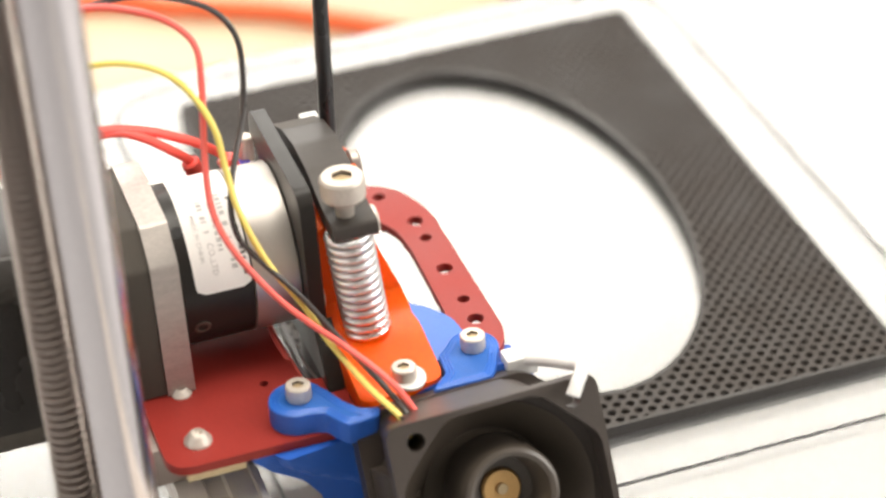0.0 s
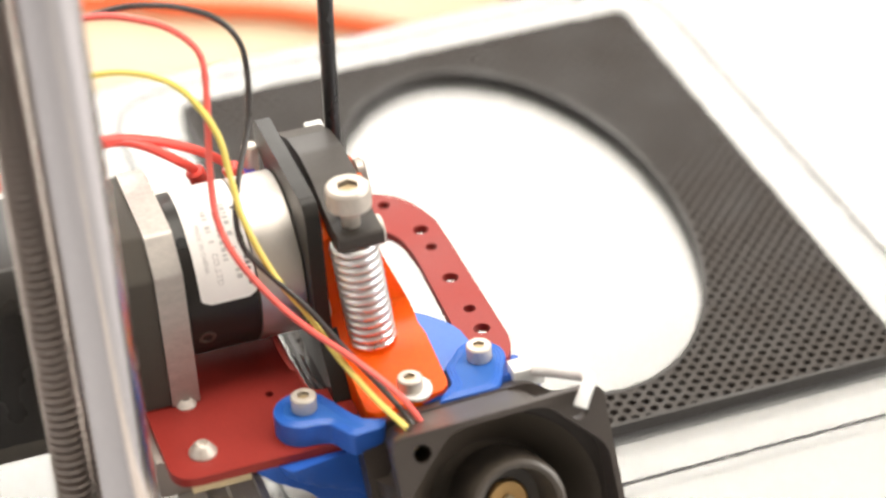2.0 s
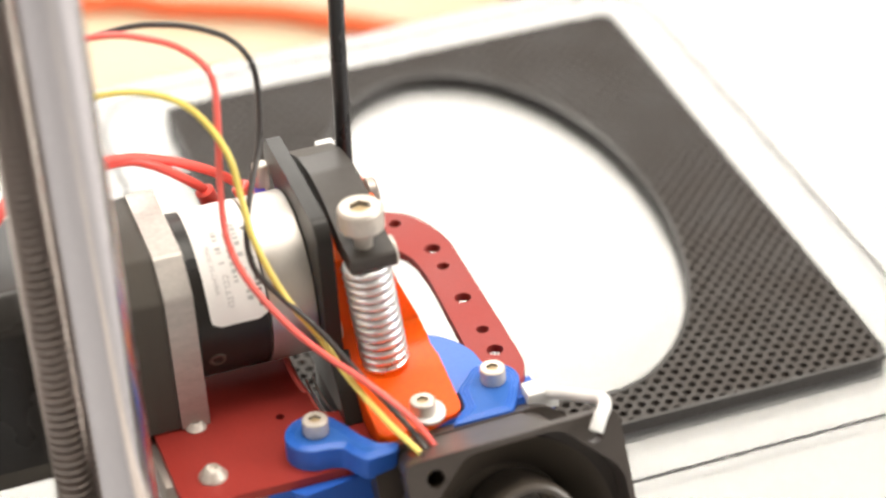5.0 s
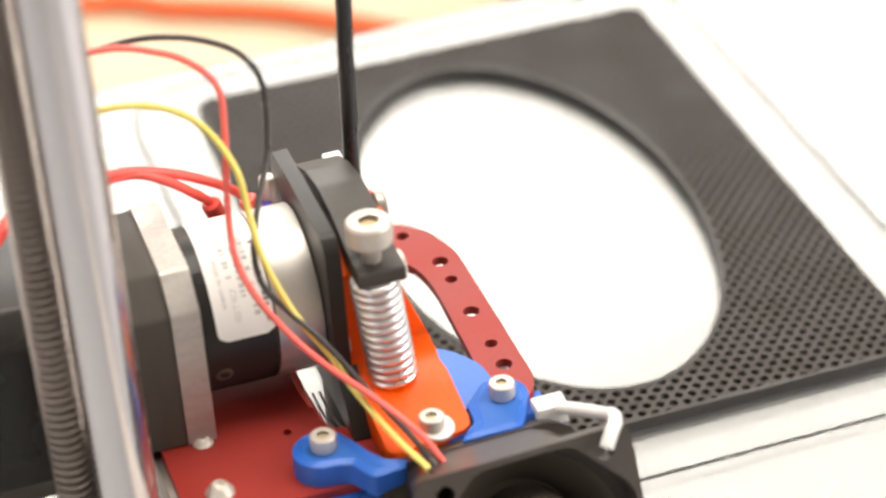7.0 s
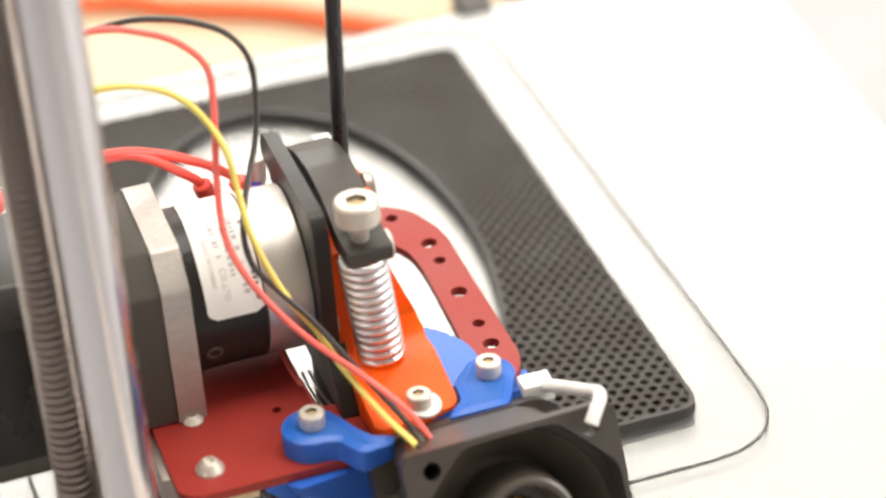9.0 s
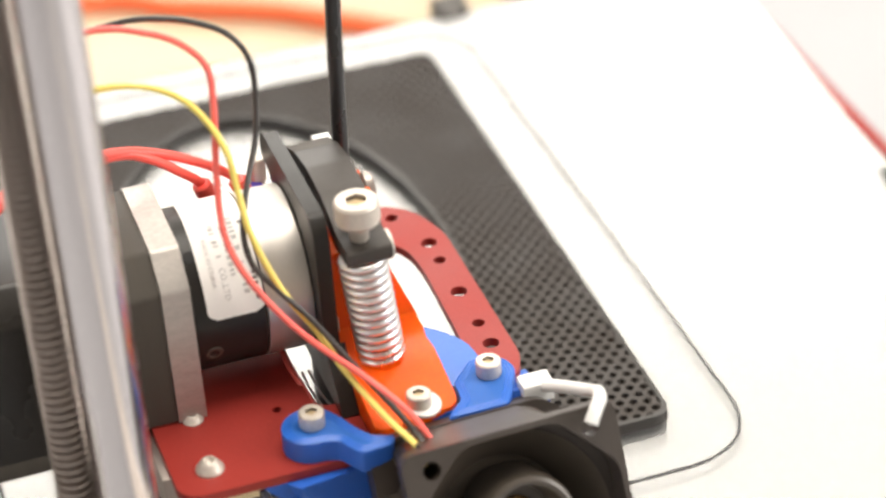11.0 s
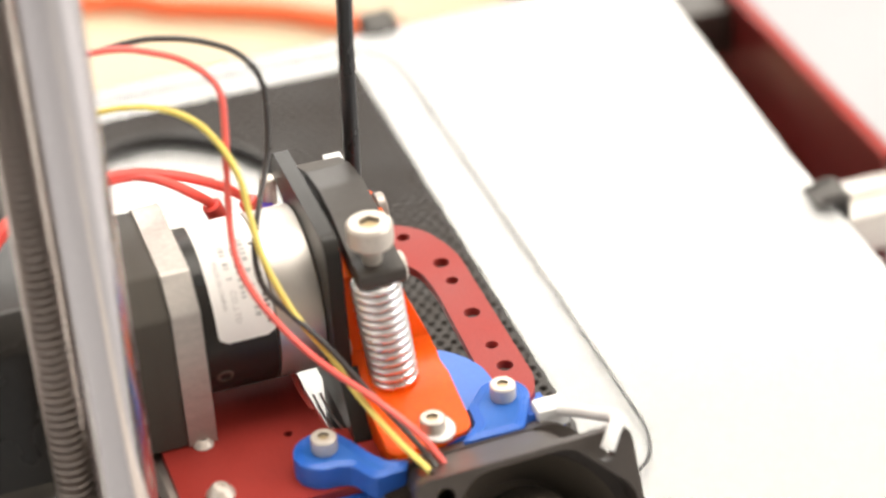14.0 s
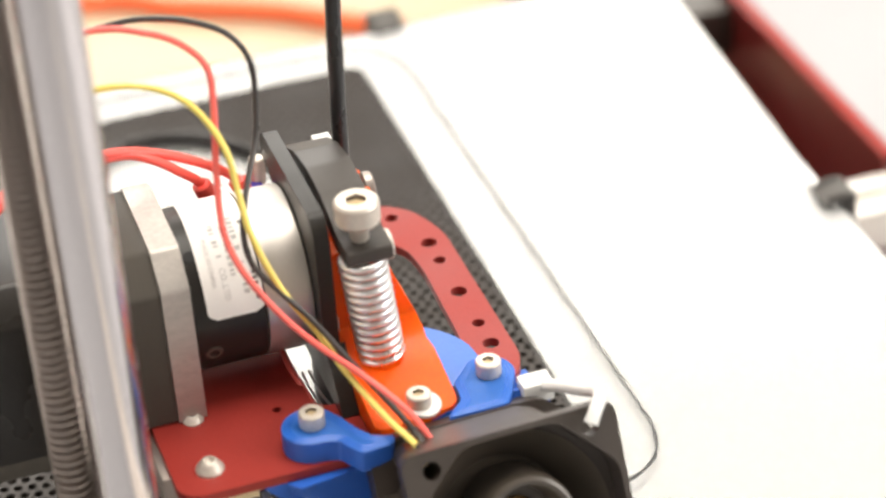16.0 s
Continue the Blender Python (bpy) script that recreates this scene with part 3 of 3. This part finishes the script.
def extruder(h):
    bm = bmesh.new()
    o = rounded([(-97.5, 45), (-64, 45), (-64, 78.0), (-60.5, 81.0), (-54.5, 82.4), (-54.5, 86.0), (-57.2, 89.5), (-94.5, 89.5), (-97.5, 86.5)], 1.4, 4)
    slab(bm, [o, ring2(AY, AZ, 8, 28)], -66.0, -62.6, "x")
    part("extruder_plate", bm, BLACK_PLATE, h, "black anodised upright extruder plate")
    bm = bmesh.new()
    slab(bm, [rounded([(-108, 45), (-97.3, 45), (-97.3, 58)], 1.0, 3)], -66.0, -61.5, "x")
    part("gusset", bm, BLACK_PLATE, h)
    # lever that presses the filament on the gear
    top = [(-49, 79.5), (-56, 83.8), (-65, 87.4), (-75, 89.0), (-85, 88.2), (-94, 85.6), (-98, 84.6), (-104.5, 84.4)]
    low = [(-104.5, 80.6), (-96, 80.6), (-88, 82.6), (-78, 83.8), (-66, 82.0), (-56, 77.4), (-49, 72.0)]
    bm = bmesh.new()
    slab(bm, [rounded(top + low, 1.2, 3)], -60.8, -50.8, "x")
    part("idler_lever", bm, BLACK_ANO, h, "black curved pressure lever", 25)
    cap_screw(h, -56.6, -99.6, 89.0, 4.9, 5.2, 0, "large bright socket head adjusting screw")
    bm = bmesh.new()
    lathe(bm, (-56.6, -99.6, 84.3), (0, 0, 1), [(0, 2.0), (2.6, 2.2), (4.8, 3.4)], 28)
    part("screw_collar", bm, STEEL, h)
    bm = bmesh.new()
    pts = []
    turns, n = 13.0, 22
    for k in range(int(turns * n) + 1):
        a = 2 * math.pi * k / n
        z = 53.2 + (80.2 - 53.2) * k / (turns * n)
        lean = (80.2 - z) * 0.095
        pts.append(Vector((-56.6 + lean + 4.6 * math.cos(a), -99.8 + 4.6 * math.sin(a), z)))
    sweep(bm, pts, 0.8, 8)
    part("spring", bm, SPRING, h, "bright steel coil spring", 60)
    # orange bracket
    bm = bmesh.new()
    face = rounded([(-62.2, 45), (-43.6, 45), (-43.6, 56.6), (-44.6, 60), (-46.6, 64.5), (-48.6, 70), (-51.4, 79), (-62.2, 79)], 1.6, 4)
    slab(bm, [face], -95.0, -85.0, "y")
    slope = [(-92, 62.0), (-94.6, 60.4), (-95.4, 58.4), (-96.8, 56.4), (-99.0, 54.9), (-102, 53.7), (-106, 52.8), (-122, 50.0)]
    slab(bm, [[(-122, 45.1), (-92, 45.1)] + slope], -62.2, -42.8, "x")
    for v in bm.verts:
        if v.co.y < -121.9:
            v.co.y += 0.8 if v.co.x < -60 else 3.6
        if v.co.z > 54 and v.co.x > -43 and v.co.y < -91.9:
            v.co.x = min(v.co.x, -43.6 - max(0.0, v.co.z - 56.4) * 0.36)
    bmesh.ops.remove_doubles(bm, verts=bm.verts, dist=0.001)
    corner = [e for e in bm.edges if all(v.co.y < -117.5 for v in e.verts) and abs(e.verts[0].co.x - e.verts[1].co.x) < 0.01 and abs(e.verts[0].co.y - e.verts[1].co.y) < 0.01]
    bmesh.ops.bevel(bm, geom=corner, offset=2.6, segments=5, affect="EDGES", profile=0.5)
    part("orange_bracket", bm, ORANGE, h, "orange printed plastic bracket", 42)
    bm = bmesh.new()
    lathe(bm, (-50.2, -117.0, 50.6), (0, -0.2, 1), [(0, 3.6), (0.7, 3.6)], 24)
    part("washer", bm, WHITE_PLASTIC, h)
    cap_screw(h, -51.2, -116.4, 51.0, 2.75, 3.0)
    bm = bmesh.new()
    lathe(bm, (-62.0, -93.6, 61.2), (-1, 0, 0), [(0, 2.7), (0.9, 2.7), (1.3, 2.0)], 20)
    part("nut", bm, STEEL, h)
    bm = bmesh.new()
    cyl(bm, (-50.7, -97.6, 80.2), (-49.3, -97.6, 80.2), 3.3, 24, 0.4)
    part("pivot_bolt", bm, STEEL, h)
    bm = bmesh.new()
    cyl(bm, (-49.4, -77.6, 82.4), (-47.0, -77.6, 82.4), 3.4, 24, 0.4)
    part("knob", bm, SCREW_ROD, h, "dull grey round knob")
    bm = bmesh.new()
    slab(bm, [rounded([(-64, 75), (-88, 75), (-86, 79), (-82, 84.2), (-74, 84.4), (-64, 80.5)], 1.5, 3)], -50.6, -48.6, "x")
    part("orange_bracket_tab", bm, ORANGE, h)
    bm = bmesh.new()
    cyl(bm, (-67.2, -53.6, 74.5), (-66.9, -53.2, 80.8), 1.9, 18, 0.3)
    part("silver_stud", bm, STEEL, h)
    bm = bmesh.new()
    box(bm, -53.6, -49.4, -55.0, -51.5, 74, 82.4, 0.5)
    part("white_block", bm, WHITE_PLASTIC, h, "small white plastic block")
    # hot end under the plate
    bm = bmesh.new()
    lathe(bm, (-54, -75, 5.6), (0, 0, 1), [(0, 0.6), (2.2, 3.2), (5, 3.6), (5.1, 8), (14, 8), (14.1, 4), (17, 4), (17.1, 10), (41, 10)], 28)
    part("hot_end", bm, BLACK_ANO, h, "dark metal hot end with nozzle")
    wire("guide_tube", [(-47.0, -62, 152), (-48.0, -62, 124), (-48.4, -62, 115.8), (-49.0, -62, 98.9), (-49.5, -62, 81.3), (-50.0, -63, 66)], 1.8, FILAMENT, h, "black filament guide tube")


def inset(loop, d):
    """A 2D outline, anticlockwise, moved inwards by d."""
    out, n = [], len(loop)
    for k in range(n):
        p, a, b = Vector(loop[k]), Vector(loop[k - 1]), Vector(loop[(k + 1) % n])
        u, v = (p - a).normalized(), (b - p).normalized()
        w = Vector((-u.y - v.y, u.x + v.x))
        w = w.normalized() * (d / max(0.5, w.length / 2))
        out.append((p.x + w.x, p.y + w.y))
    return out


def blue_mount(h):
    bm = bmesh.new()
    # one ear on a slanting arm, one on a short wedge, with the bracket's foot between them
    arm = [(-74.6 + 6.4 * math.cos(radians(a)), -113.6 + 6.4 * math.sin(radians(a))) for a in range(40, 291, 20)] + \
        [(-70.4, -120.9), (-68.7, -124.4), (-67.0, -126.8), (-60.4, -126.2), (-58.8, -123.6), (-63.2, -121.8), (-65.6, -118.2), (-67.6, -113.4)]
    wedge = [(-33.8 + 6.1 * math.cos(radians(a)), -110.6 + 6.1 * math.sin(radians(a))) for a in range(-40, 121, 20)] + \
        [(-39.2, -108.2), (-41.7, -110.8), (-42.2, -117.5), (-44.6, -119.8), (-46.8, -122.6), (-33.2, -122.6), (-30.6, -118.2)]
    bm.free()
    for loop in (arm, wedge):
        bm = bmesh.new()
        slab(bm, [rounded(loop, 0.8, 2)], 45.0, 49.9)
        body = part("mount_ear", bm, BLUE, h, "blue printed ear of the fan mount", 30)
        bm = bmesh.new()
        slab(bm, [inset(loop, 0.3)], 49.9, 50.15)
        part("top_layer", bm, BLUE_LIT_TOP, body, "rough blue printed top layer, paler as lit from above", 30)
        for k in range(3):
            bm = bmesh.new()
            bead = [Vector((x, y, 49.95)) for x, y in rounded(inset(loop, 0.4 + 0.72 * k), 0.8, 3)]
            sweep(bm, bead + [bead[0]], 0.36, 8)
            part("bead", bm, BLUE_DISC, body)
    bm = bmesh.new()
    disc = [(-42.9, -112), (-33.0, -106)] + [(-53 + 20 * math.cos(radians(a)), -104 + 20 * math.sin(radians(a))) for a in range(16, 101, 6)] + [(-56.5, -91.6), (-42.9, -91.6)]
    slab(bm, [disc], 45.0, 49.4)
    part("mount_disc", bm, BLUE_DISC, h, "smooth blue rounded flange", 40)
    bm = bmesh.new()
    lathe(bm, (-55, -104, 24), (0, 0, 1), [(0, 15), (3, 17.2), (6, 20), (9, 23.5), (12, 27.5), (15, 31), (18.7, 32.5)], 64)
    for v in bm.verts:
        v.co.y = min(-103.0, max(v.co.y, -121.5 if v.co.x > -63 else -121.5 + (v.co.x + 63) * 0.15))
    part("mount_skirt", bm, BLUE, h, "blue printed lower skirt", 60)
    bm = bmesh.new()
    slab(bm, [rounded([(-65, 6), (-34, 6), (-34, 42.7), (-88.0, 42.7), (-83.3, 38.2), (-76.4, 33.6), (-73.0, 28.6), (-71.0, 21.0)], 1.6, 3)], -120.9, -113, "y")
    part("mount_web", bm, BLUE, h, "blue printed fan duct")
    cap_screw(h, -74.1, -113.4, 50.2, 2.8, 3.6)
    cap_screw(h, -33.6, -111.0, 50.2, 2.8, 3.6)
    wire("heater_lead", [(-71.6, -78, 46.2), (-71.8, -85.6, 46.0), (-71.0, -91.0, 45.0), (-69.2, -95.5, 41.0)], 0.75, WIRE_RED, h, "red heater lead")
    for k, (x0, x1) in enumerate(((-69.2, -62.6), (-67.6, -60.2))):
        wire("heater_wire", [(x0, -86, 44), (x0 + 1.5, -92, 40), (x1, -101, 33), (x1 + 3, -108, 24)], 0.3, WIRE_GREY, h)


EIGHT = [(-22.4, -10.4), (-10.4, -22.4), (10.4, -22.4), (22.4, -10.4), (22.4, 10.4), (10.4, 22.4), (-10.4, 22.4), (-22.4, 10.4)]


def fan(h):
    half = 23.7
    m = Matrix.Translation((-63.5, -121.8, 48.9)) @ Matrix.Rotation(radians(2), 4, "Z") @ Matrix.Rotation(radians(-24), 4, "X") @ Matrix.Translation((half, 0, -half))

    def put(name, bm, mat, parent, label="", angle=35):
        bmesh.ops.transform(bm, matrix=m, verts=bm.verts)
        return part(name, bm, mat, parent, label, angle)
    c, d = half - 6.2, half - 4.4
    holes = [ring2(x, z, 2.0, 18) for x in (-c, c) for z in (-d, d)]
    outline = rounded([(-half, -half), (half, -half), (half, half), (-half, half)], 3.2, 4)
    for name, y0, y1 in (("rear_flange", -3, 2), ("front_flange", -20, -16.5)):
        bm = bmesh.new()
        mouth = ring2(0, 0, 21.4, 72) if y1 > 0 else rounded(EIGHT, 3, 4)
        edge = outline if y1 < 0 else rounded([(-half - 2.2, -half), (half, -half), (half, half - 9), (half - 10, half), (-half - 2.2, half)], 3.2, 4)
        slab(bm, [edge, mouth] + (holes if y1 < 0 else holes[:3]), y0, y1, "y")
        put(name, bm, BLACK_PLASTIC, h, "black fan housing flange", 30)
    bm = bmesh.new()
    slab(bm, [rounded([(x * 1.03, z * 1.03) for x, z in EIGHT], 3, 4), rounded(EIGHT, 3, 4)], -16.5, -3, "y")
    put("fan_tunnel", bm, BLACK_PLASTIC, h, "black fan tunnel wall", 30)
    for x, z in ((-c, -d), (c, -d), (-c, d)):
        bm = bmesh.new()
        slab(bm, [ring2(x, z, 3.4, 18), ring2(x, z, 2.0, 16)], -16.5, -3, "y")
        put("corner_post", bm, BLACK_PLASTIC, h)
    # strengthening panels between the flanges
    for z0, z1 in ((-12, -2), (2, 12)):
        bm = bmesh.new()
        slab(bm, [rounded([(-half + 0.6, -16.4), (-half + 2.4, -16.4), (-half + 2.4, -3.1), (-half - 0.8, -3.1)], 0.3, 2)], z0, z1)
        put("side_panel", bm, BLACK_PLASTIC, h)
    bm = bmesh.new()
    slab(bm, [rounded([(-half + 6, -16.4), (8, -16.4), (8, -3.1), (-half + 6, -3.1)], 0.3, 2)], half - 1.8, half - 0.3)
    put("top_panel", bm, BLACK_PLASTIC, h)
    bm = bmesh.new()
    slab(bm, [rounded([(-12, 18), (17, 18), (17, 22.6), (14, 25.2), (-12, 24.6)], 1.0, 3)], 2.1, 5.0, "y")
    put("duct_tip", bm, BLUE, h, "blue printed lug behind the fan")
    bm = bmesh.new()
    slab(bm, [rounded(EIGHT, 3, 4), ring2(-0.6, 0.2, 21.5, 72)], -12.9, -12.4, "y")
    put("inner_ring", bm, BLACK_PLASTIC, h)
    # funnel behind the opening; lighter hub plastic stands in for light on it
    bm = bmesh.new()
    lathe(bm, (-0.6, -13.4, 0.2), (0, 1, 0), [(0, 21.6), (1.5, 20.6), (6.5, 16.0), (8.8, 14.2), (9.6, 11.0), (9.8, 8.6)], 72, cap=False)
    put("funnel", bm, FAN_HUB, h, "dark fan inlet funnel")
    hub = bmesh.new()
    lathe(hub, (1.5, -4, 1.5), (0, -1, 0), [(0, 11.2), (11.8, 10.9), (13.0, 10.4), (13.4, 9.6), (13.0, 8.6), (9.0, 7.6), (5.0, 7.0), (4.6, 4.2)], 56, cap=False)
    hb = put("fan_hub", hub, FAN_HUB, h, "dark open fan hub ring")
    bm = bmesh.new()
    lathe(bm, (1.5, -2.6, 1.5), (0, -1, 0), [(0, 4.6), (6.6, 4.5), (7.1, 4.0), (6.8, 1.4)], 40)
    put("bushing", bm, BRASS, hb, "brass bearing bushing")
    bm = bmesh.new()
    cyl(bm, (1.5, -8.8, 1.5), (1.5, -10.2, 1.5), 1.25, 20, 0.2)
    put("shaft_tip", bm, SOCKET, hb)


def wires(h):
    wire("red_wire", [(-52.0, -131, 48.5), (-53.1, -130.0, 51.9), (-56.4, -124.8, 57.0), (-62.7, -115.0, 61.1), (-70.1, -109.3, 67.0), (-76.4, -105.3, 74.1), (-82.2, -101.1, 83.5), (-84.2, -95.0, 90.3), (-83.4, -90.0, 99.9), (-81.1, -85.0, 114.6), (-80.9, -82.0, 122.4), (-85.2, -80.0, 127.8), (-91.5, -78.0, 130.9), (-101.4, -75.0, 132.4), (-120, -70.0, 129)], 0.74, WIRE_RED, h, "red fan wire")
    wire("yellow_wire", [(-55.6, -133.0, 48.0), (-56.6, -132.0, 52.3), (-60.4, -122.0, 54.5), (-65.3, -111.7, 60.4), (-69.1, -104.7, 67.6), (-74.8, -102.0, 77.7), (-78.9, -98.0, 89.3), (-79.8, -93.0, 97.9), (-80.5, -90.0, 106.1), (-83.1, -86.0, 112.2), (-87.2, -83.0, 117.0), (-93.5, -80.0, 119.7), (-102.4, -77.0, 120.0), (-120, -70.0, 115)], 0.74, WIRE_YELLOW, h, "yellow fan wire")
    wire("black_wire", [(-54.0, -132, 48.0), (-55.0, -131.0, 52.2), (-57.3, -122.0, 54.3), (-63.7, -112.0, 62.1), (-69.7, -105.0, 70.5), (-75.6, -102.0, 77.9), (-79.8, -99.0, 83.7), (-80.4, -96.0, 89.9), (-77.6, -90.0, 95.6), (-72.5, -82.0, 103.9), (-71.0, -80.0, 115.0), (-71.6, -79.0, 121.4), (-74.5, -78.0, 126.3), (-79.4, -77.0, 129.6), (-87.1, -75.0, 131.8), (-97.1, -70.0, 130.3), (-118, -60.0, 122.0)], 0.66, WIRE_BLACK, h, "black fan wire")
    wire("motor_wire", [(-138, -86, 90), (-128, -79, 99.5), (-118, -72, 100.5), (-100.1, -62.0, 95.3), (-89.7, -58.0, 90.3), (-82.0, -56.0, 85.5), (-75.7, -55.0, 80.8), (-71.6, -55.0, 76.3), (-70.2, -56.0, 70)], 1.1, SLEEVE, h, "red motor wire")
    wire("motor_wire", [(-138, -84, 87), (-128, -78, 97.4), (-118, -72, 98.6), (-100.2, -62.0, 94.4), (-92.6, -60.0, 91.1), (-85.2, -58.0, 84.4), (-80.2, -56.0, 78.3), (-78.8, -56.0, 71)], 1.1, SLEEVE, h, "red motor wire")
    for a, b in (((-80.8, -56.4, 79.4), (-78.6, -56, 73.0)), ((-72.4, -55, 77.6), (-70.0, -56, 71.5))):
        bm = bmesh.new()
        cyl(bm, a, b, 2.2, 16, 0.4)
        part("shrink_sleeve", bm, SLEEVE, h, "red shrink sleeve")
    bm = bmesh.new()
    box(bm, -69.5, -66.8, -58, -54, 70, 75.6, 0.4)
    part("plug", bm, PURPLE, h, "violet plug")
    bm = bmesh.new()
    box(bm, -29.0, -22.0, -120.5, -115.5, 46.4, 51.2, 0.5)
    part("tie_lock", bm, WHITE_PLASTIC, h, "white cable tie lock")
    wire("tie_strap", [(-24.7, -119.0, 49.9), (-21.2, -123.0, 51.2), (-17.8, -129.0, 53.4), (-17.2, -134.0, 56.2), (-18.4, -138.0, 57.6), (-20.4, -141.0, 57.6), (-22.2, -142.8, 55.6)], 1.5, WHITE_PLASTIC, h, "white cable tie strap")


def print_head():
    h = thing("print_head", "printer head with gear motor, orange bracket and blue fan mount", "print head")
    plate_and_carriage(h)
    motor(h)
    extruder(h)
    blue_mount(h)
    fan(h)
    wires(h)
    return h


room()
table()
frame_of_machine()
uprights()
gantry()
ON_BED = bed()
HEAD = print_head()

# places along their slides, in millimetres
BED_ROWS = [(0, 11.9), (0.1, 9), (0.2, 5), (0.3, 2.6), (0.4, -0.4), (0.5, -2.2), (0.6, -4.5), (0.7, -7.2), (0.8, -5), (0.9, -3), (1, -0.4), (1.1, 3.4), (1.2, 6.4), (1.3, 9), (1.4, 12), (1.5, 14.3), (1.6, 16), (1.7, 18), (1.8, 17), (1.9, 15), (2, 12.4), (2.1, 9), (2.2, 6), (2.3, 3), (2.4, 0.8), (2.5, -1.5), (2.6, -4.2), (2.7, 0.2), (2.8, 2.6), (2.9, 5.3), (3, 7.7), (3.1, 10), (3.2, 12.5), (3.3, 15), (3.4, 17), (3.5, 18.7), (3.6, 17), (3.7, 14), (3.8, 10.5), (3.9, 7.5), (4, 4.7), (4.2, 3.6), (5.2, 10), (6.3, 19.5), (6.5, 14.3), (7, 17.5), (7.2, 14.8), (7.3, 12.3), (7.4, -3), (7.5, -22.2), (7.6, -24), (7.7, -28), (7.8, -31), (7.9, -34), (8, -36.4), (8.2, -42), (8.4, -47), (8.5, -49), (8.7, -47.5), (9, -42.6), (9.2, -42.4), (10.2, -48), (11.3, -52.2), (11.4, -54.4), (11.5, -57.2), (11.6, -59.8), (11.7, -63.4), (11.8, -65.8), (11.9, -62.2), (12, -59.8), (12.2, -54.4), (12.3, -53.5), (12.4, -57.4), (12.5, -59.2), (12.6, -61.6), (12.7, -65.8), (12.8, -68.2), (12.9, -69), (13, -65.9), (13.1, -63.4), (13.2, -60.5), (13.3, -58), (13.4, -59.8), (13.5, -61.8), (13.6, -64.5), (13.7, -68.2), (13.8, -71), (13.9, -74), (14, -73), (14.1, -70), (14.2, -66.4), (14.3, -64), (14.4, -61.5), (14.5, -60.3), (14.6, -62.5), (14.8, -68.8), (15, -73.9), (15.1, -76), (15.2, -76.2), (15.3, -73), (15.4, -70.8), (15.5, -69), (15.7, -65), (15.8, -66), (16, -71.3)]
HEAD_ROWS = [(0, 0), (0.1, -3), (0.2, -7), (0.3, -10.5), (0.4, -13), (0.5, -14.5), (0.6, -19), (0.7, -20.5), (0.8, -20.5), (0.9, -18), (1, -14.9), (1.1, -12.5), (1.2, -9.5), (1.3, -7), (1.4, -4), (1.5, -0.4), (1.6, 3), (1.7, 4), (1.8, 2.5), (1.9, -0.5), (2, -4.2), (2.1, -7.5), (2.2, -10), (2.3, -13), (2.4, -16.5), (2.5, -20), (2.6, -23), (2.7, -20), (2.8, -17), (2.9, -14.3), (3, -11.3), (3.1, -9), (3.2, -7), (3.3, -4.8), (3.4, -3), (3.5, -2.2), (3.6, -5.5), (3.7, -9), (3.8, -12), (3.9, -14.5), (4, -17), (4.2, -22), (5.2, -12), (6.3, -22.2), (6.4, -19.5), (6.5, -16.3), (6.6, -15), (6.8, -18.5), (7, -18.9), (7.2, -20.8), (7.3, -21), (7.4, -5), (7.5, 7.8), (7.6, 5.5), (7.7, 0.5), (7.8, -2.5), (7.9, -4), (8, -5.5), (8.2, -10), (8.4, -16), (8.5, -18.8), (8.7, -18), (9, -10.4), (9.2, -7.9), (10.2, -13), (11.3, -9.7), (11.4, -12.5), (11.5, -15.4), (11.6, -17), (11.7, -18.5), (11.8, -19.5), (11.9, -18), (12, -15.9), (12.2, -12), (12.3, -10.5), (12.4, -11.5), (12.5, -12.8), (12.6, -15.5), (12.7, -18.5), (12.8, -20), (12.9, -19.5), (13, -17.6), (13.1, -13.5), (13.2, -12), (13.3, -11), (13.4, -10.8), (13.5, -10.6), (13.6, -13.5), (13.7, -16), (13.8, -18), (13.9, -20), (14, -19.5), (14.1, -16), (14.2, -14), (14.3, -11), (14.4, -9.5), (14.5, -8.2), (14.6, -9), (14.8, -12.5), (15, -18.6), (15.1, -19.5), (15.2, -18), (15.3, -15), (15.4, -12.5), (15.5, -10), (15.7, -7), (15.8, -7), (16, -10.3)]


def motions():
    for ob in ON_BED:
        walk(ob, [(t, pose(x * MM, 0, 0.0018)) for t, x in BED_ROWS])
    walk(HEAD, [(t, pose(0, y * MM, 0)) for t, y in HEAD_ROWS])


motions()
